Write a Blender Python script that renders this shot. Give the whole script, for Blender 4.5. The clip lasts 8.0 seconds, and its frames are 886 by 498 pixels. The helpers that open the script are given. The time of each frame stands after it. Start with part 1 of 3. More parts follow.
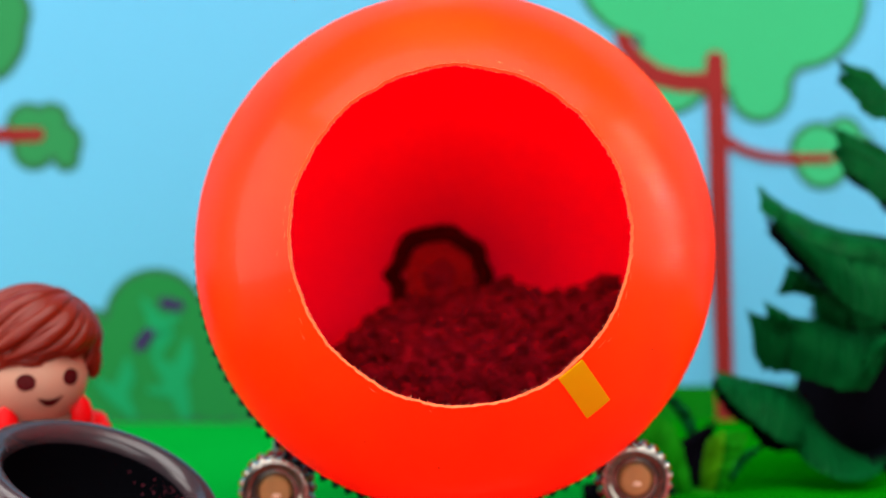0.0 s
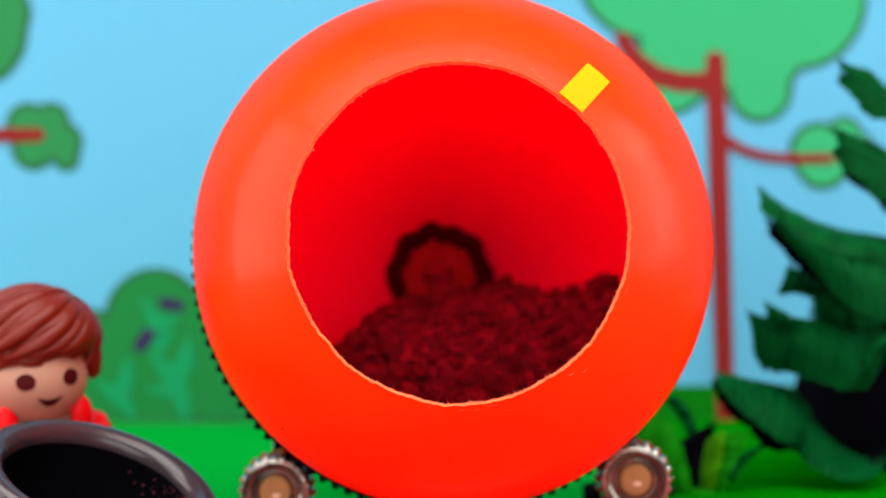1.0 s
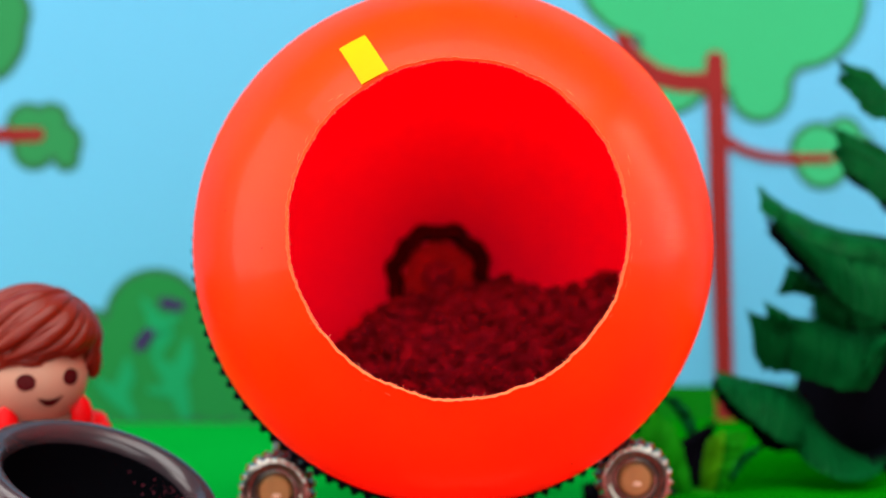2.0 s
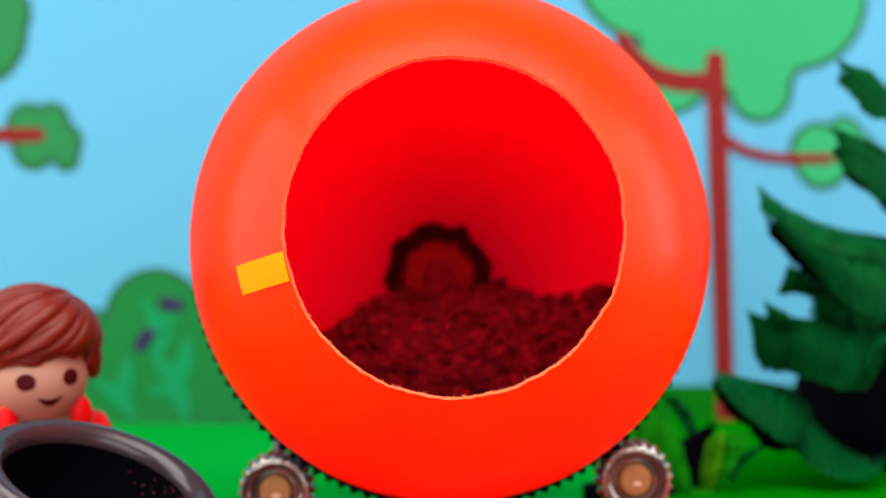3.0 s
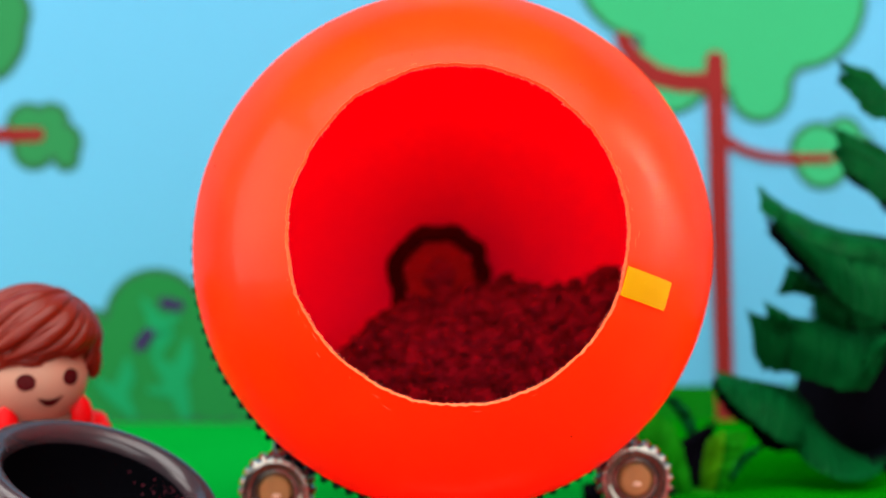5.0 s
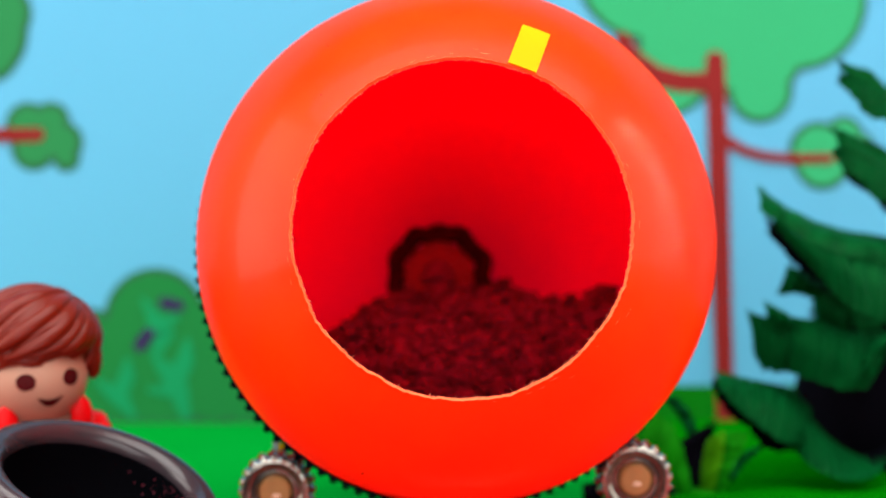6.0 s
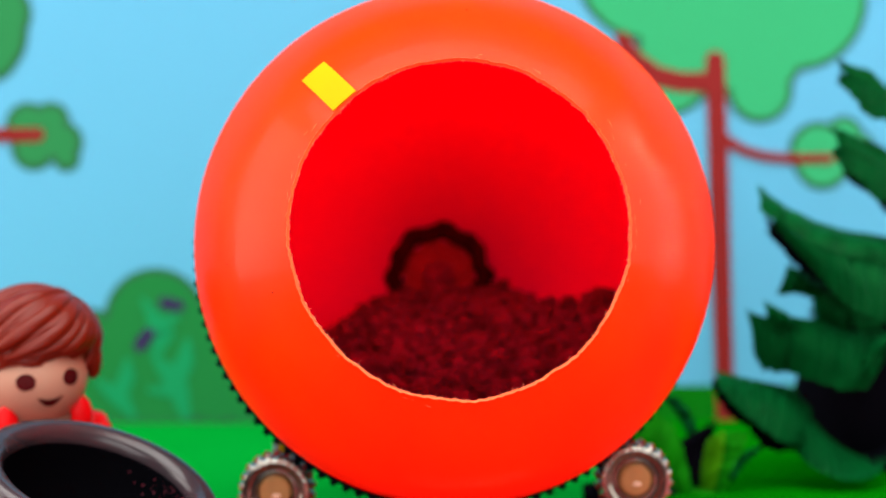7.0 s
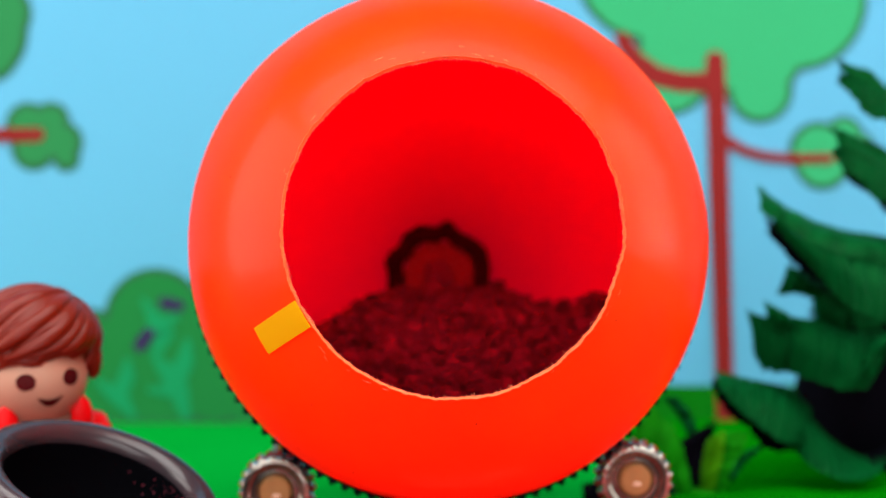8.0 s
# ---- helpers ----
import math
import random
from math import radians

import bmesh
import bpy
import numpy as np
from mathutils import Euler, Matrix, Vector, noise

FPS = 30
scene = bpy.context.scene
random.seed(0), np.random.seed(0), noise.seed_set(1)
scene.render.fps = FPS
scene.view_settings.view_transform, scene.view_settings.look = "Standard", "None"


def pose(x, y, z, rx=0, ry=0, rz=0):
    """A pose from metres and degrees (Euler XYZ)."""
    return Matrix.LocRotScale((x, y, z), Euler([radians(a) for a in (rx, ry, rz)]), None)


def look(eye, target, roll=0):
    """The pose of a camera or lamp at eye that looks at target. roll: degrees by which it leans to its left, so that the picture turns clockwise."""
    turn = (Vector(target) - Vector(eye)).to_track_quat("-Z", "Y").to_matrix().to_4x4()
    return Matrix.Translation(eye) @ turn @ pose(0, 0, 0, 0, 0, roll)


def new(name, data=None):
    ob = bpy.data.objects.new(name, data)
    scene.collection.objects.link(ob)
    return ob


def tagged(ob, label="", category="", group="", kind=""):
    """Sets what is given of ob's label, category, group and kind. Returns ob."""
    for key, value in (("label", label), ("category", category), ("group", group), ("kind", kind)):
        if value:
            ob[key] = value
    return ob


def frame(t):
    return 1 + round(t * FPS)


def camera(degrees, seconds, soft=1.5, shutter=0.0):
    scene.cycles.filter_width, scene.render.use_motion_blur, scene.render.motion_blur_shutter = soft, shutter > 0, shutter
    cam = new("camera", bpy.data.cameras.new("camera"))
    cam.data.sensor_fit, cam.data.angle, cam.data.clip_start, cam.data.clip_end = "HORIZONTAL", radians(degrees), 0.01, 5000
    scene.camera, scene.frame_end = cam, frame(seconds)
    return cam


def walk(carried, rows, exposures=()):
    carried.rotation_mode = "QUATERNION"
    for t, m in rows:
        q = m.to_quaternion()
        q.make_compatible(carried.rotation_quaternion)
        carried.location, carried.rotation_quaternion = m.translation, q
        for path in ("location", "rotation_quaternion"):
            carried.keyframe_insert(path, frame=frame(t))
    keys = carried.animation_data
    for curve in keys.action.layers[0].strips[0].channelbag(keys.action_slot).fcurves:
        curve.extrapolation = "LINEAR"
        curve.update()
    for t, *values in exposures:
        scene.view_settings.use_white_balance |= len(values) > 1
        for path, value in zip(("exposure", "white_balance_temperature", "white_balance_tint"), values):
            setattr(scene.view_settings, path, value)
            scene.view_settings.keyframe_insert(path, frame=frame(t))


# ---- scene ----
# ---------------------------------------------------------------- camera
EYE = (0.0, 0.0, 0.068)
cam = camera(35.0, 8.0, soft=1.5)
cam.data.dof.use_dof = True
cam.data.dof.focus_distance = 0.252
cam.data.dof.aperture_fstop = 12.0
walk(cam, [(0.0, look(EYE, (0, 1, 0.068))), (8.0, look(EYE, (0, 1, 0.068)))])

# ---------------------------------------------------------------- light
scene.view_settings.exposure = 0.0
world = bpy.data.worlds.new("studio")
world.use_nodes = True
world.node_tree.nodes["Background"].inputs[0].default_value = (0.75, 0.85, 1.0, 1)
world.node_tree.nodes["Background"].inputs[1].default_value = 0.05
scene.world = world


def softbox(name, eye, target, w, h, watts, colour):
    data = bpy.data.lights.new(name, "AREA")
    data.shape, data.size, data.size_y, data.energy, data.color = "RECTANGLE", w, h, watts, colour
    ob = new(name, data)
    ob.matrix_basis = look(eye, target)
    return tagged(ob, "rectangular studio softbox lamp", "softbox")


softbox("softbox_lamp", (-0.75, 0.27, 0.27), (0.0, 0.29, 0.12), 0.48, 0.66, 6.2, (1.0, 0.96, 0.90))
softbox("softbox_lamp", (0.75, 0.20, 0.30), (0.0, 0.27, 0.12), 0.40, 0.62, 2.6, (1.0, 0.96, 0.90))
softbox("overhead_softbox_lamp", (-0.03, 0.04, 0.74), (-0.03, 0.22, 0.06), 1.50, 0.62, 22.0, (1.0, 0.98, 0.94))
softbox("front_softbox_lamp", (0.0, -0.55, 0.24), (0.0, 0.32, 0.06), 0.9, 0.36, 5.2, (1.0, 0.98, 0.96))


# ---------------------------------------------------------------- materials
def mat(name, colour, rough=0.5, metal=0.0, vary=0.12, scale=60.0, bump=0.0, bump_scale=300.0, coat=0.0, spec=0.5, island=False):
    m = bpy.data.materials.new(name)
    m.use_nodes = True
    nt = m.node_tree
    b = nt.nodes["Principled BSDF"]
    b.inputs["Roughness"].default_value, b.inputs["Metallic"].default_value = rough, metal
    b.inputs["Specular IOR Level"].default_value, b.inputs["Coat Weight"].default_value = spec, coat
    tc = nt.nodes.new("ShaderNodeTexCoord")
    n1 = nt.nodes.new("ShaderNodeTexNoise")
    n1.inputs["Scale"].default_value, n1.inputs["Detail"].default_value = scale, 6
    nt.links.new(tc.outputs["Object"], n1.inputs["Vector"])
    ramp = nt.nodes.new("ShaderNodeMix")
    ramp.data_type = "RGBA"
    ramp.inputs[6].default_value = (*[c * (1 - vary) for c in colour], 1)
    ramp.inputs[7].default_value = (*[min(1, c * (1 + vary)) for c in colour], 1)
    if island:
        geo = nt.nodes.new("ShaderNodeNewGeometry")
        add = nt.nodes.new("ShaderNodeMath")
        add.operation = "MULTIPLY_ADD"
        add.inputs[1].default_value = 0.5
        nt.links.new(geo.outputs["Random Per Island"], add.inputs[0])
        half = nt.nodes.new("ShaderNodeMath")
        half.operation = "MULTIPLY"
        half.inputs[1].default_value = 0.5
        nt.links.new(n1.outputs[0], half.inputs[0])
        nt.links.new(half.outputs[0], add.inputs[2])
        nt.links.new(add.outputs[0], ramp.inputs[0])
    else:
        nt.links.new(n1.outputs[0], ramp.inputs[0])
    nt.links.new(ramp.outputs[2], b.inputs["Base Color"])
    n2 = nt.nodes.new("ShaderNodeTexNoise")
    n2.inputs["Scale"].default_value, n2.inputs["Detail"].default_value = bump_scale, 8
    nt.links.new(tc.outputs["Object"], n2.inputs["Vector"])
    rr = nt.nodes.new("ShaderNodeMapRange")
    rr.inputs[3].default_value, rr.inputs[4].default_value = max(0.02, rough - 0.08), min(1, rough + 0.08)
    nt.links.new(n2.outputs[0], rr.inputs[0])
    nt.links.new(rr.outputs[0], b.inputs["Roughness"])
    if bump:
        bp = nt.nodes.new("ShaderNodeBump")
        bp.inputs["Strength"].default_value, bp.inputs["Distance"].default_value = bump, 0.0006
        nt.links.new(n2.outputs[0], bp.inputs["Height"])
        nt.links.new(bp.outputs[0], b.inputs["Normal"])
    return m


def translucent_plastic(name, colour, through_colour, share, rough, spec, coat):
    """Glossy coloured plastic that lets part of the light through its wall."""
    m = mat(name, colour, rough, 0, 0.03, 40, 0.12, 120, spec=spec, coat=coat)
    nt = m.node_tree
    nt.nodes["Principled BSDF"].inputs["Coat Roughness"].default_value = 0.02
    b, out = nt.nodes["Principled BSDF"], nt.nodes["Material Output"]
    # the moulded wall is uneven, so its orange drifts a little
    for node in nt.nodes:
        if node.bl_idname == "ShaderNodeMix":
            node.inputs[6].default_value = (colour[0], colour[1] * 0.55, colour[2], 1)
            node.inputs[7].default_value = (colour[0], colour[1] * 1.40, colour[2], 1)
    tr = nt.nodes.new("ShaderNodeBsdfTranslucent")
    tr.inputs[0].default_value = (*through_colour, 1)
    mix = nt.nodes.new("ShaderNodeMixShader")
    mix.inputs[0].default_value = share
    nt.links.new(b.outputs[0], mix.inputs[1])
    nt.links.new(tr.outputs[0], mix.inputs[2])
    nt.links.new(mix.outputs[0], out.inputs[0])
    return m


ORANGE = translucent_plastic("orange_plastic", (0.98, 0.112, 0.001), (1.0, 0.004, 0.018), 0.71, 0.33, 0.26, 0.14)
# matt inner copy of the plastic; bounced red light is in its colour
INSIDE = translucent_plastic("matt_inside_bounce_red", (0.92, 0.002, 0.090), (0.88, 0.003, 0.095), 0.63, 0.7, 0.05, 0.0)
LIP = mat("sawn_orange_plastic", (0.95, 0.095, 0.014), 0.6, 0, 0.35, 500, 0.6, 900)
CUT = mat("cut_plastic_edge", (0.95, 0.26, 0.14), 0.7, 0, 0.3, 300, 0.6, 900)
TAPE = mat("yellow_tape", (0.49, 0.285, 0.001), 0.55, 0, 0.05, 80, 0.05, 500, spec=0.03)
# black of stand parts; in the plants it also stands in for shade
BLACK = mat("black_plastic_and_plant_shade", (0.0016, 0.0014, 0.003), 0.78, 0, 0.3, 120, 0.1, 500, spec=0.010)
SOIL = mat("dark_soil", (0.150, 0.003, 0.012), 0.95, 0, 0.85, 250, 1.0, 700, spec=0.05, island=True)
STEEL = mat("chromed_plastic", (0.38, 0.34, 0.30), 0.24, 0.9, 0.2, 250, 0.1, 700)
REDGEAR = mat("dark_red_plastic", (0.26, 0.005, 0.006), 0.5, 0, 0.2, 200, spec=0.08)
POST = mat("grey_post", (0.22, 0.30, 0.33), 0.5, 0, 0.1, 200, spec=0.2)
WOOD = mat("wooden_axle", (0.31, 0.150, 0.04), 0.65, 0, 0.25, 300, 0.3, 600)
PALE = mat("pale_wood", (0.72, 0.52, 0.38), 0.7, 0, 0.2, 300)
CRUMB = mat("reddish_crumb", (0.075, 0.014, 0.024), 0.9, 0, 0.6, 300, 0.6, 900, spec=0.05)
TUB = mat("grey_black_tub", (0.026, 0.026, 0.030), 0.24, 0, 0.3, 90, 0.12, 300, spec=0.4)
for node in TUB.node_tree.nodes:
    if node.bl_idname == "ShaderNodeMix":
        node.inputs[7].default_value = (0.040, 0.020, 0.026, 1)
# blacker copy of the tub plastic; shade inside the bowl is in its colour
TUBIN = mat("shaded_tub_bowl", (0.0010, 0.0009, 0.0016), 0.75, 0, 0.3, 90, 0.12, 300, spec=0.008)
CRUST = mat("soil_crust", (0.03, 0.001, 0.002), 0.95, 0, 0.6, 250, 0.8, 700, spec=0.0)
HUBRED = mat("worn_red_plastic", (0.24, 0.003, 0.006), 0.8, 0, 0.35, 300, 0.4, 500, spec=0.05)
SKIN = mat("doll_skin", (0.36, 0.205, 0.14), 0.5, 0, 0.04, 60, spec=0.3)
HAIR = mat("doll_hair", (0.115, 0.0085, 0.0028), 0.34, 0, 0.15, 100, 0.1, 500, spec=0.18)
EYEM = mat("doll_eye", (0.05, 0.004, 0.005), 0.5, 0, 0.05, spec=0.05)
RED = mat("doll_red", (0.62, 0.002, 0.004), 0.4, 0, 0.08, 80, spec=0.12)
LEAF = mat("dark_green_leaf", (0.0002, 0.042, 0.008), 0.52, 0, 0.5, 120, 0.3, 400, spec=0.015)
LEAF3 = mat("yellow_green_leaf", (0.030, 0.150, 0.001), 0.55, 0, 0.4, 90, 0.25, 400, spec=0.02)
LEAF2 = mat("fresh_green_leaf", (0.004, 0.150, 0.002), 0.55, 0, 0.3, 90, 0.25, 400, spec=0.02)
LAWN_SHADE = mat("shaded_lawn_green", (0.0004, 0.108, 0.0006), 0.95, 0, 0.15, 25, 0.3, 900, spec=0.0)
GROUND = mat("green_board", (0.0004, 0.190, 0.017), 0.9, 0, 0.1, 15, 0.08, 400, spec=0.0)
SKY = mat("printed_sky", (0.0787, 0.2928, 0.4560), 0.55, 0, 0.03, 5, 0.04, 500, spec=0.05)
TREE = mat("printed_light_green", (0.0242, 0.2719, 0.1117), 0.6, 0, 0.03, 8, 0.04, 500, spec=0.05)
TREE2 = mat("printed_mid_green", (0.0158, 0.1518, 0.0484), 0.6, 0, 0.03, 8, 0.04, 500, spec=0.05)
LINE = mat("printed_outline", (0.0196, 0.0884, 0.0438), 0.6, 0, 0.03, 8, spec=0.05)
TRUNK = mat("printed_trunk", (0.1620, 0.0120, 0.0120), 0.55, 0, 0.05, 8, 0.04, 500, spec=0.05)
BUSH = mat("printed_bush", (0.0084, 0.1359, 0.0317), 0.6, 0, 0.03, 8, 0.04, 500, spec=0.05)
BUSH2 = mat("printed_bush_highlight", (0.0056, 0.1918, 0.0717), 0.6, 0, 0.03, 8, spec=0.05)
PURPLE = mat("printed_purple", (0.0279, 0.0093, 0.0680), 0.6, 0, 0.03, 8, spec=0.05)
GRASS = mat("printed_grass", (0.0010, 0.1117, 0.0028), 0.55, 0, 0.06, 10, spec=0.05)
WALL = mat("studio_wall", (0.25, 0.25, 0.25), 0.9, 0, 0.05, 3, 0.1, 80)
BOARD = mat("red_bounce_board", (0.42, 0.012, 0.014), 0.7, 0, 0.08, 12, 0.1, 200)
TABLE = mat("table_top", (0.35, 0.25, 0.17), 0.5, 0, 0.2, 8, 0.1, 100)


# ---------------------------------------------------------------- helpers
def mesh_of(name, bm, materials, smooth=True):
    me = bpy.data.meshes.new(name)
    bmesh.ops.recalc_face_normals(bm, faces=bm.faces)
    bm.to_mesh(me)
    bm.free()
    for m in materials if isinstance(materials, (list, tuple)) else [materials]:
        me.materials.append(m)
    if smooth:
        me.shade_smooth()
        me.set_sharp_from_angle(angle=radians(38))
    return me


def part(name, bm, material, parent=None, label="", smooth=True):
    ob = new(name, mesh_of(name, bm, material, smooth))
    ob.parent = parent
    if label:
        ob["label"] = label
    return ob


def box(bm, x0, x1, y0, y1, z0, z1, bevel=0.0):
    r = bmesh.ops.create_cube(bm, size=1)["verts"]
    for v in r:
        v.co = Vector(((x0 + x1) / 2 + v.co.x * (x1 - x0), (y0 + y1) / 2 + v.co.y * (y1 - y0), (z0 + z1) / 2 + v.co.z * (z1 - z0)))
    if bevel:
        edges = {e for v in r for e in v.link_edges}
        bmesh.ops.bevel(bm, geom=list(edges), offset=bevel, segments=2, affect="EDGES", profile=0.5)
    return bm


def lathe(bm, profile, n=96, closed=False, mat_of=None, warp=None):
    """Turn a profile of (radius, y) about the y axis."""
    rings = []
    for r, y in profile:
        ring = []
        for i in range(n):
            a = 2 * math.pi * i / n
            q = Vector((r * math.cos(a), y, r * math.sin(a)))
            ring.append(bm.verts.new(warp(q, a) if warp else q))
        rings.append(ring)
    m = len(rings)
    for j in range(m if closed else m - 1):
        a, b = rings[j], rings[(j + 1) % m]
        for i in range(n):
            f = bm.faces.new((a[i], a[(i + 1) % n], b[(i + 1) % n], b[i]))
            if mat_of:
                f.material_index = mat_of(j)
    return rings


def tube(bm, path, radii, n=10, cap=True):
    rings = []
    for k, p in enumerate(path):
        d = (Vector(path[min(k + 1, len(path) - 1)]) - Vector(path[max(k - 1, 0)])).normalized()
        s = d.cross(Vector((0.3, 0.9, 0.2))).normalized()
        u = s.cross(d)
        r = radii[k] if isinstance(radii, (list, tuple)) else radii
        rings.append([bm.verts.new(Vector(p) + r * (math.cos(6.28319 * i / n) * s + math.sin(6.28319 * i / n) * u)) for i in range(n)])
    for a, b in zip(rings, rings[1:]):
        for i in range(n):
            bm.faces.new((a[i], a[(i + 1) % n], b[(i + 1) % n], b[i]))
    if cap:
        bm.faces.new(rings[0])
        bm.faces.new(rings[-1])


# ---------------------------------------------------------------- studio and set
def structure(name, bm, material, label, category):
    ob = part(name, bm, material, smooth=False)
    return tagged(ob, label, category, kind="structure")


structure("floor", box(bmesh.new(), -1.6, 1.6, -1.6, 1.6, -0.80, -0.75), WALL, "plain grey studio floor", "floor")
structure("ceiling", box(bmesh.new(), -1.6, 1.6, -1.6, 1.6, 1.6, 1.65), WALL, "plain pale studio ceiling", "ceiling")
structure("wall_north", box(bmesh.new(), -1.6, 1.6, 1.6, 1.65, -0.75, 1.6), WALL, "plain pale studio wall", "wall")
structure("wall_south", box(bmesh.new(), -1.6, 1.6, -1.65, -1.6, -0.75, 1.6), WALL, "plain pale studio wall", "wall")
structure("wall_east", box(bmesh.new(), 1.6, 1.65, -1.6, 1.6, -0.75, 1.6), WALL, "plain pale studio wall", "wall")
structure("wall_west", box(bmesh.new(), -1.65, -1.6, -1.6, 1.6, -0.75, 1.6), WALL, "plain pale studio wall", "wall")

table = tagged(new("table"), "plain wooden studio table under the set", "table")
part("tabletop", box(bmesh.new(), -0.5, 0.5, -0.1, 0.66, -0.036, -0.006, 0.003), TABLE, table)
for sx in (-0.46, 0.46):
    for sy in (-0.06, 0.62):
        part("leg", box(bmesh.new(), sx - 0.025, sx + 0.025, sy - 0.025, sy + 0.025, -0.75, -0.036, 0.003), TABLE, table)

structure("ground", box(bmesh.new(), -0.45, 0.45, 0.362, 0.55, -0.006, 0.0), GROUND, "bright green painted board as lawn", "ground")
# added sheet: the lawn's shaded right side as a darker green
structure("lawn_shade_sheet", box(bmesh.new(), 0.052, 0.30, 0.372, 0.5485, 0.0, 0.0012, 0.0004), LAWN_SHADE, "added darker green sheet standing in for shade on the lawn", "mat")
# unseen board, made red to throw red light onto the drum's underside
structure("board", box(bmesh.new(), -0.45, 0.45, -0.08, 0.362, -0.006, 0.0), BOARD, "unseen board, added in red to bounce light onto the drum", "board")

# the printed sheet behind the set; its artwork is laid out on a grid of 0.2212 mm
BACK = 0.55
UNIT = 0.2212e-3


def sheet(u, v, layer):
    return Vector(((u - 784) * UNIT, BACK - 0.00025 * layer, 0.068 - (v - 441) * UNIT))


backdrop = structure("backdrop", box(bmesh.new(), -0.45, 0.45, BACK, BACK + 0.005, -0.006, 0.42), SKY,
                     "printed cartoon backdrop with sky, trees and bushes", "backdrop")


def lobes(name, circles, material, layer, grow=0.0):
    """A lobed cartoon outline round overlapping circles (u, v, radius)."""
    cu = sum(c[0] * c[2] for c in circles) / sum(c[2] for c in circles)
    cv = sum(c[1] * c[2] for c in circles) / sum(c[2] for c in circles)
    pts = []
    for i in range(240):
        a = 2 * math.pi * i / 240
        du, dv = math.cos(a), math.sin(a)
        best = 4.0
        for u, v, r in circles:
            fu, fv = u - cu, v - cv
            b = fu * du + fv * dv
            disc = b * b - (fu * fu + fv * fv - (r + grow) ** 2)
            if disc > 0:
                best = max(best, b + math.sqrt(disc))
        pts.append((cu + du * best, cv + dv * best))
    bm = bmesh.new()
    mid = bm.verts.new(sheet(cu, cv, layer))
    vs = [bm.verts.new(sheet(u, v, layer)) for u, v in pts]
    for i in range(240):
        bm.faces.new((mid, vs[i], vs[(i + 1) % 240]))
    return part(name, bm, material, backdrop, smooth=False)


def stroke(name, path, widths, material, layer):
    """A painted limb of round-ended strokes along (u, v)."""
    bm = bmesh.new()
    pts = []
    for (u0, v0), (u1, v1), w0, w1 in zip(path, path[1:], widths, widths[1:]):
        for k in range(8):
            f = k / 8
            pts.append((u0 + (u1 - u0) * f, v0 + (v1 - v0) * f, w0 + (w1 - w0) * f))
    pts.append((*path[-1], widths[-1]))
    left, right = [], []
    for k, (u, v, w) in enumerate(pts):
        a, b = pts[max(0, k - 1)], pts[min(len(pts) - 1, k + 1)]
        d = math.hypot(b[0] - a[0], b[1] - a[1]) or 1
        nu, nv = -(b[1] - a[1]) / d, (b[0] - a[0]) / d
        left.append((u + nu * w / 2, v + nv * w / 2))
        right.append((u - nu * w / 2, v - nv * w / 2))
    for ends, (u, v, w), sgn in (((left[0], right[0]), pts[0], 1), ((left[-1], right[-1]), pts[-1], -1)):
        a0 = math.atan2(ends[0][1] - v, ends[0][0] - u)
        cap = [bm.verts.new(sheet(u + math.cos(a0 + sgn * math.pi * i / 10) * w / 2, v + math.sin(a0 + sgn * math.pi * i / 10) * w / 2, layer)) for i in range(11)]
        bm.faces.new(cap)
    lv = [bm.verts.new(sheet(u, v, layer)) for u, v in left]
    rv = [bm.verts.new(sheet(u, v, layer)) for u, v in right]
    for i in range(len(lv) - 1):
        bm.faces.new((lv[i], lv[i + 1], rv[i + 1], rv[i]))
    return part(name, bm, material, backdrop, smooth=False)


def patch(name, corners, material, layer):
    bm = bmesh.new()
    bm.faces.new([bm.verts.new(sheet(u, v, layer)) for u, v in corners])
    return part(name, bm, material, backdrop, smooth=False)


def crown(circles, material, layer):
    lobes("printed_crown_outline", circles, LINE, layer, 5)
    lobes("printed_crown", circles, material, layer + 1, -5)


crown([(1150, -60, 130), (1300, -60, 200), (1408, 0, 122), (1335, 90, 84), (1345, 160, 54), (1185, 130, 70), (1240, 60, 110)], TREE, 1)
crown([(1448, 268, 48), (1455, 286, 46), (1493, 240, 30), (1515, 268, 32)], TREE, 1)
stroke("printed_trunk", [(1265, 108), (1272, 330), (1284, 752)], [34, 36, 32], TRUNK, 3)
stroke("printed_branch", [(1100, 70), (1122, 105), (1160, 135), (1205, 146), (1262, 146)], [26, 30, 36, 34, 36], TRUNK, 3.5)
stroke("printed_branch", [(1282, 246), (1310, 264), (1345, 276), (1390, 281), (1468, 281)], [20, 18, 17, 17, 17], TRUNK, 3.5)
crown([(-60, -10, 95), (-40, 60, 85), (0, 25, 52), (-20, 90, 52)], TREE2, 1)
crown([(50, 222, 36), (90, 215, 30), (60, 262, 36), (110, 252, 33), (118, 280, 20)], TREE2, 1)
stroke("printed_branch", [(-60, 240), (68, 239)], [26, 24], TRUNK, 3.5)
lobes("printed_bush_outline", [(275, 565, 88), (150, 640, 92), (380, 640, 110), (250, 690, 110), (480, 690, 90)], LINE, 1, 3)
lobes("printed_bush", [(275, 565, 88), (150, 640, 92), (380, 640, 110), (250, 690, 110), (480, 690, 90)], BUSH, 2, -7)
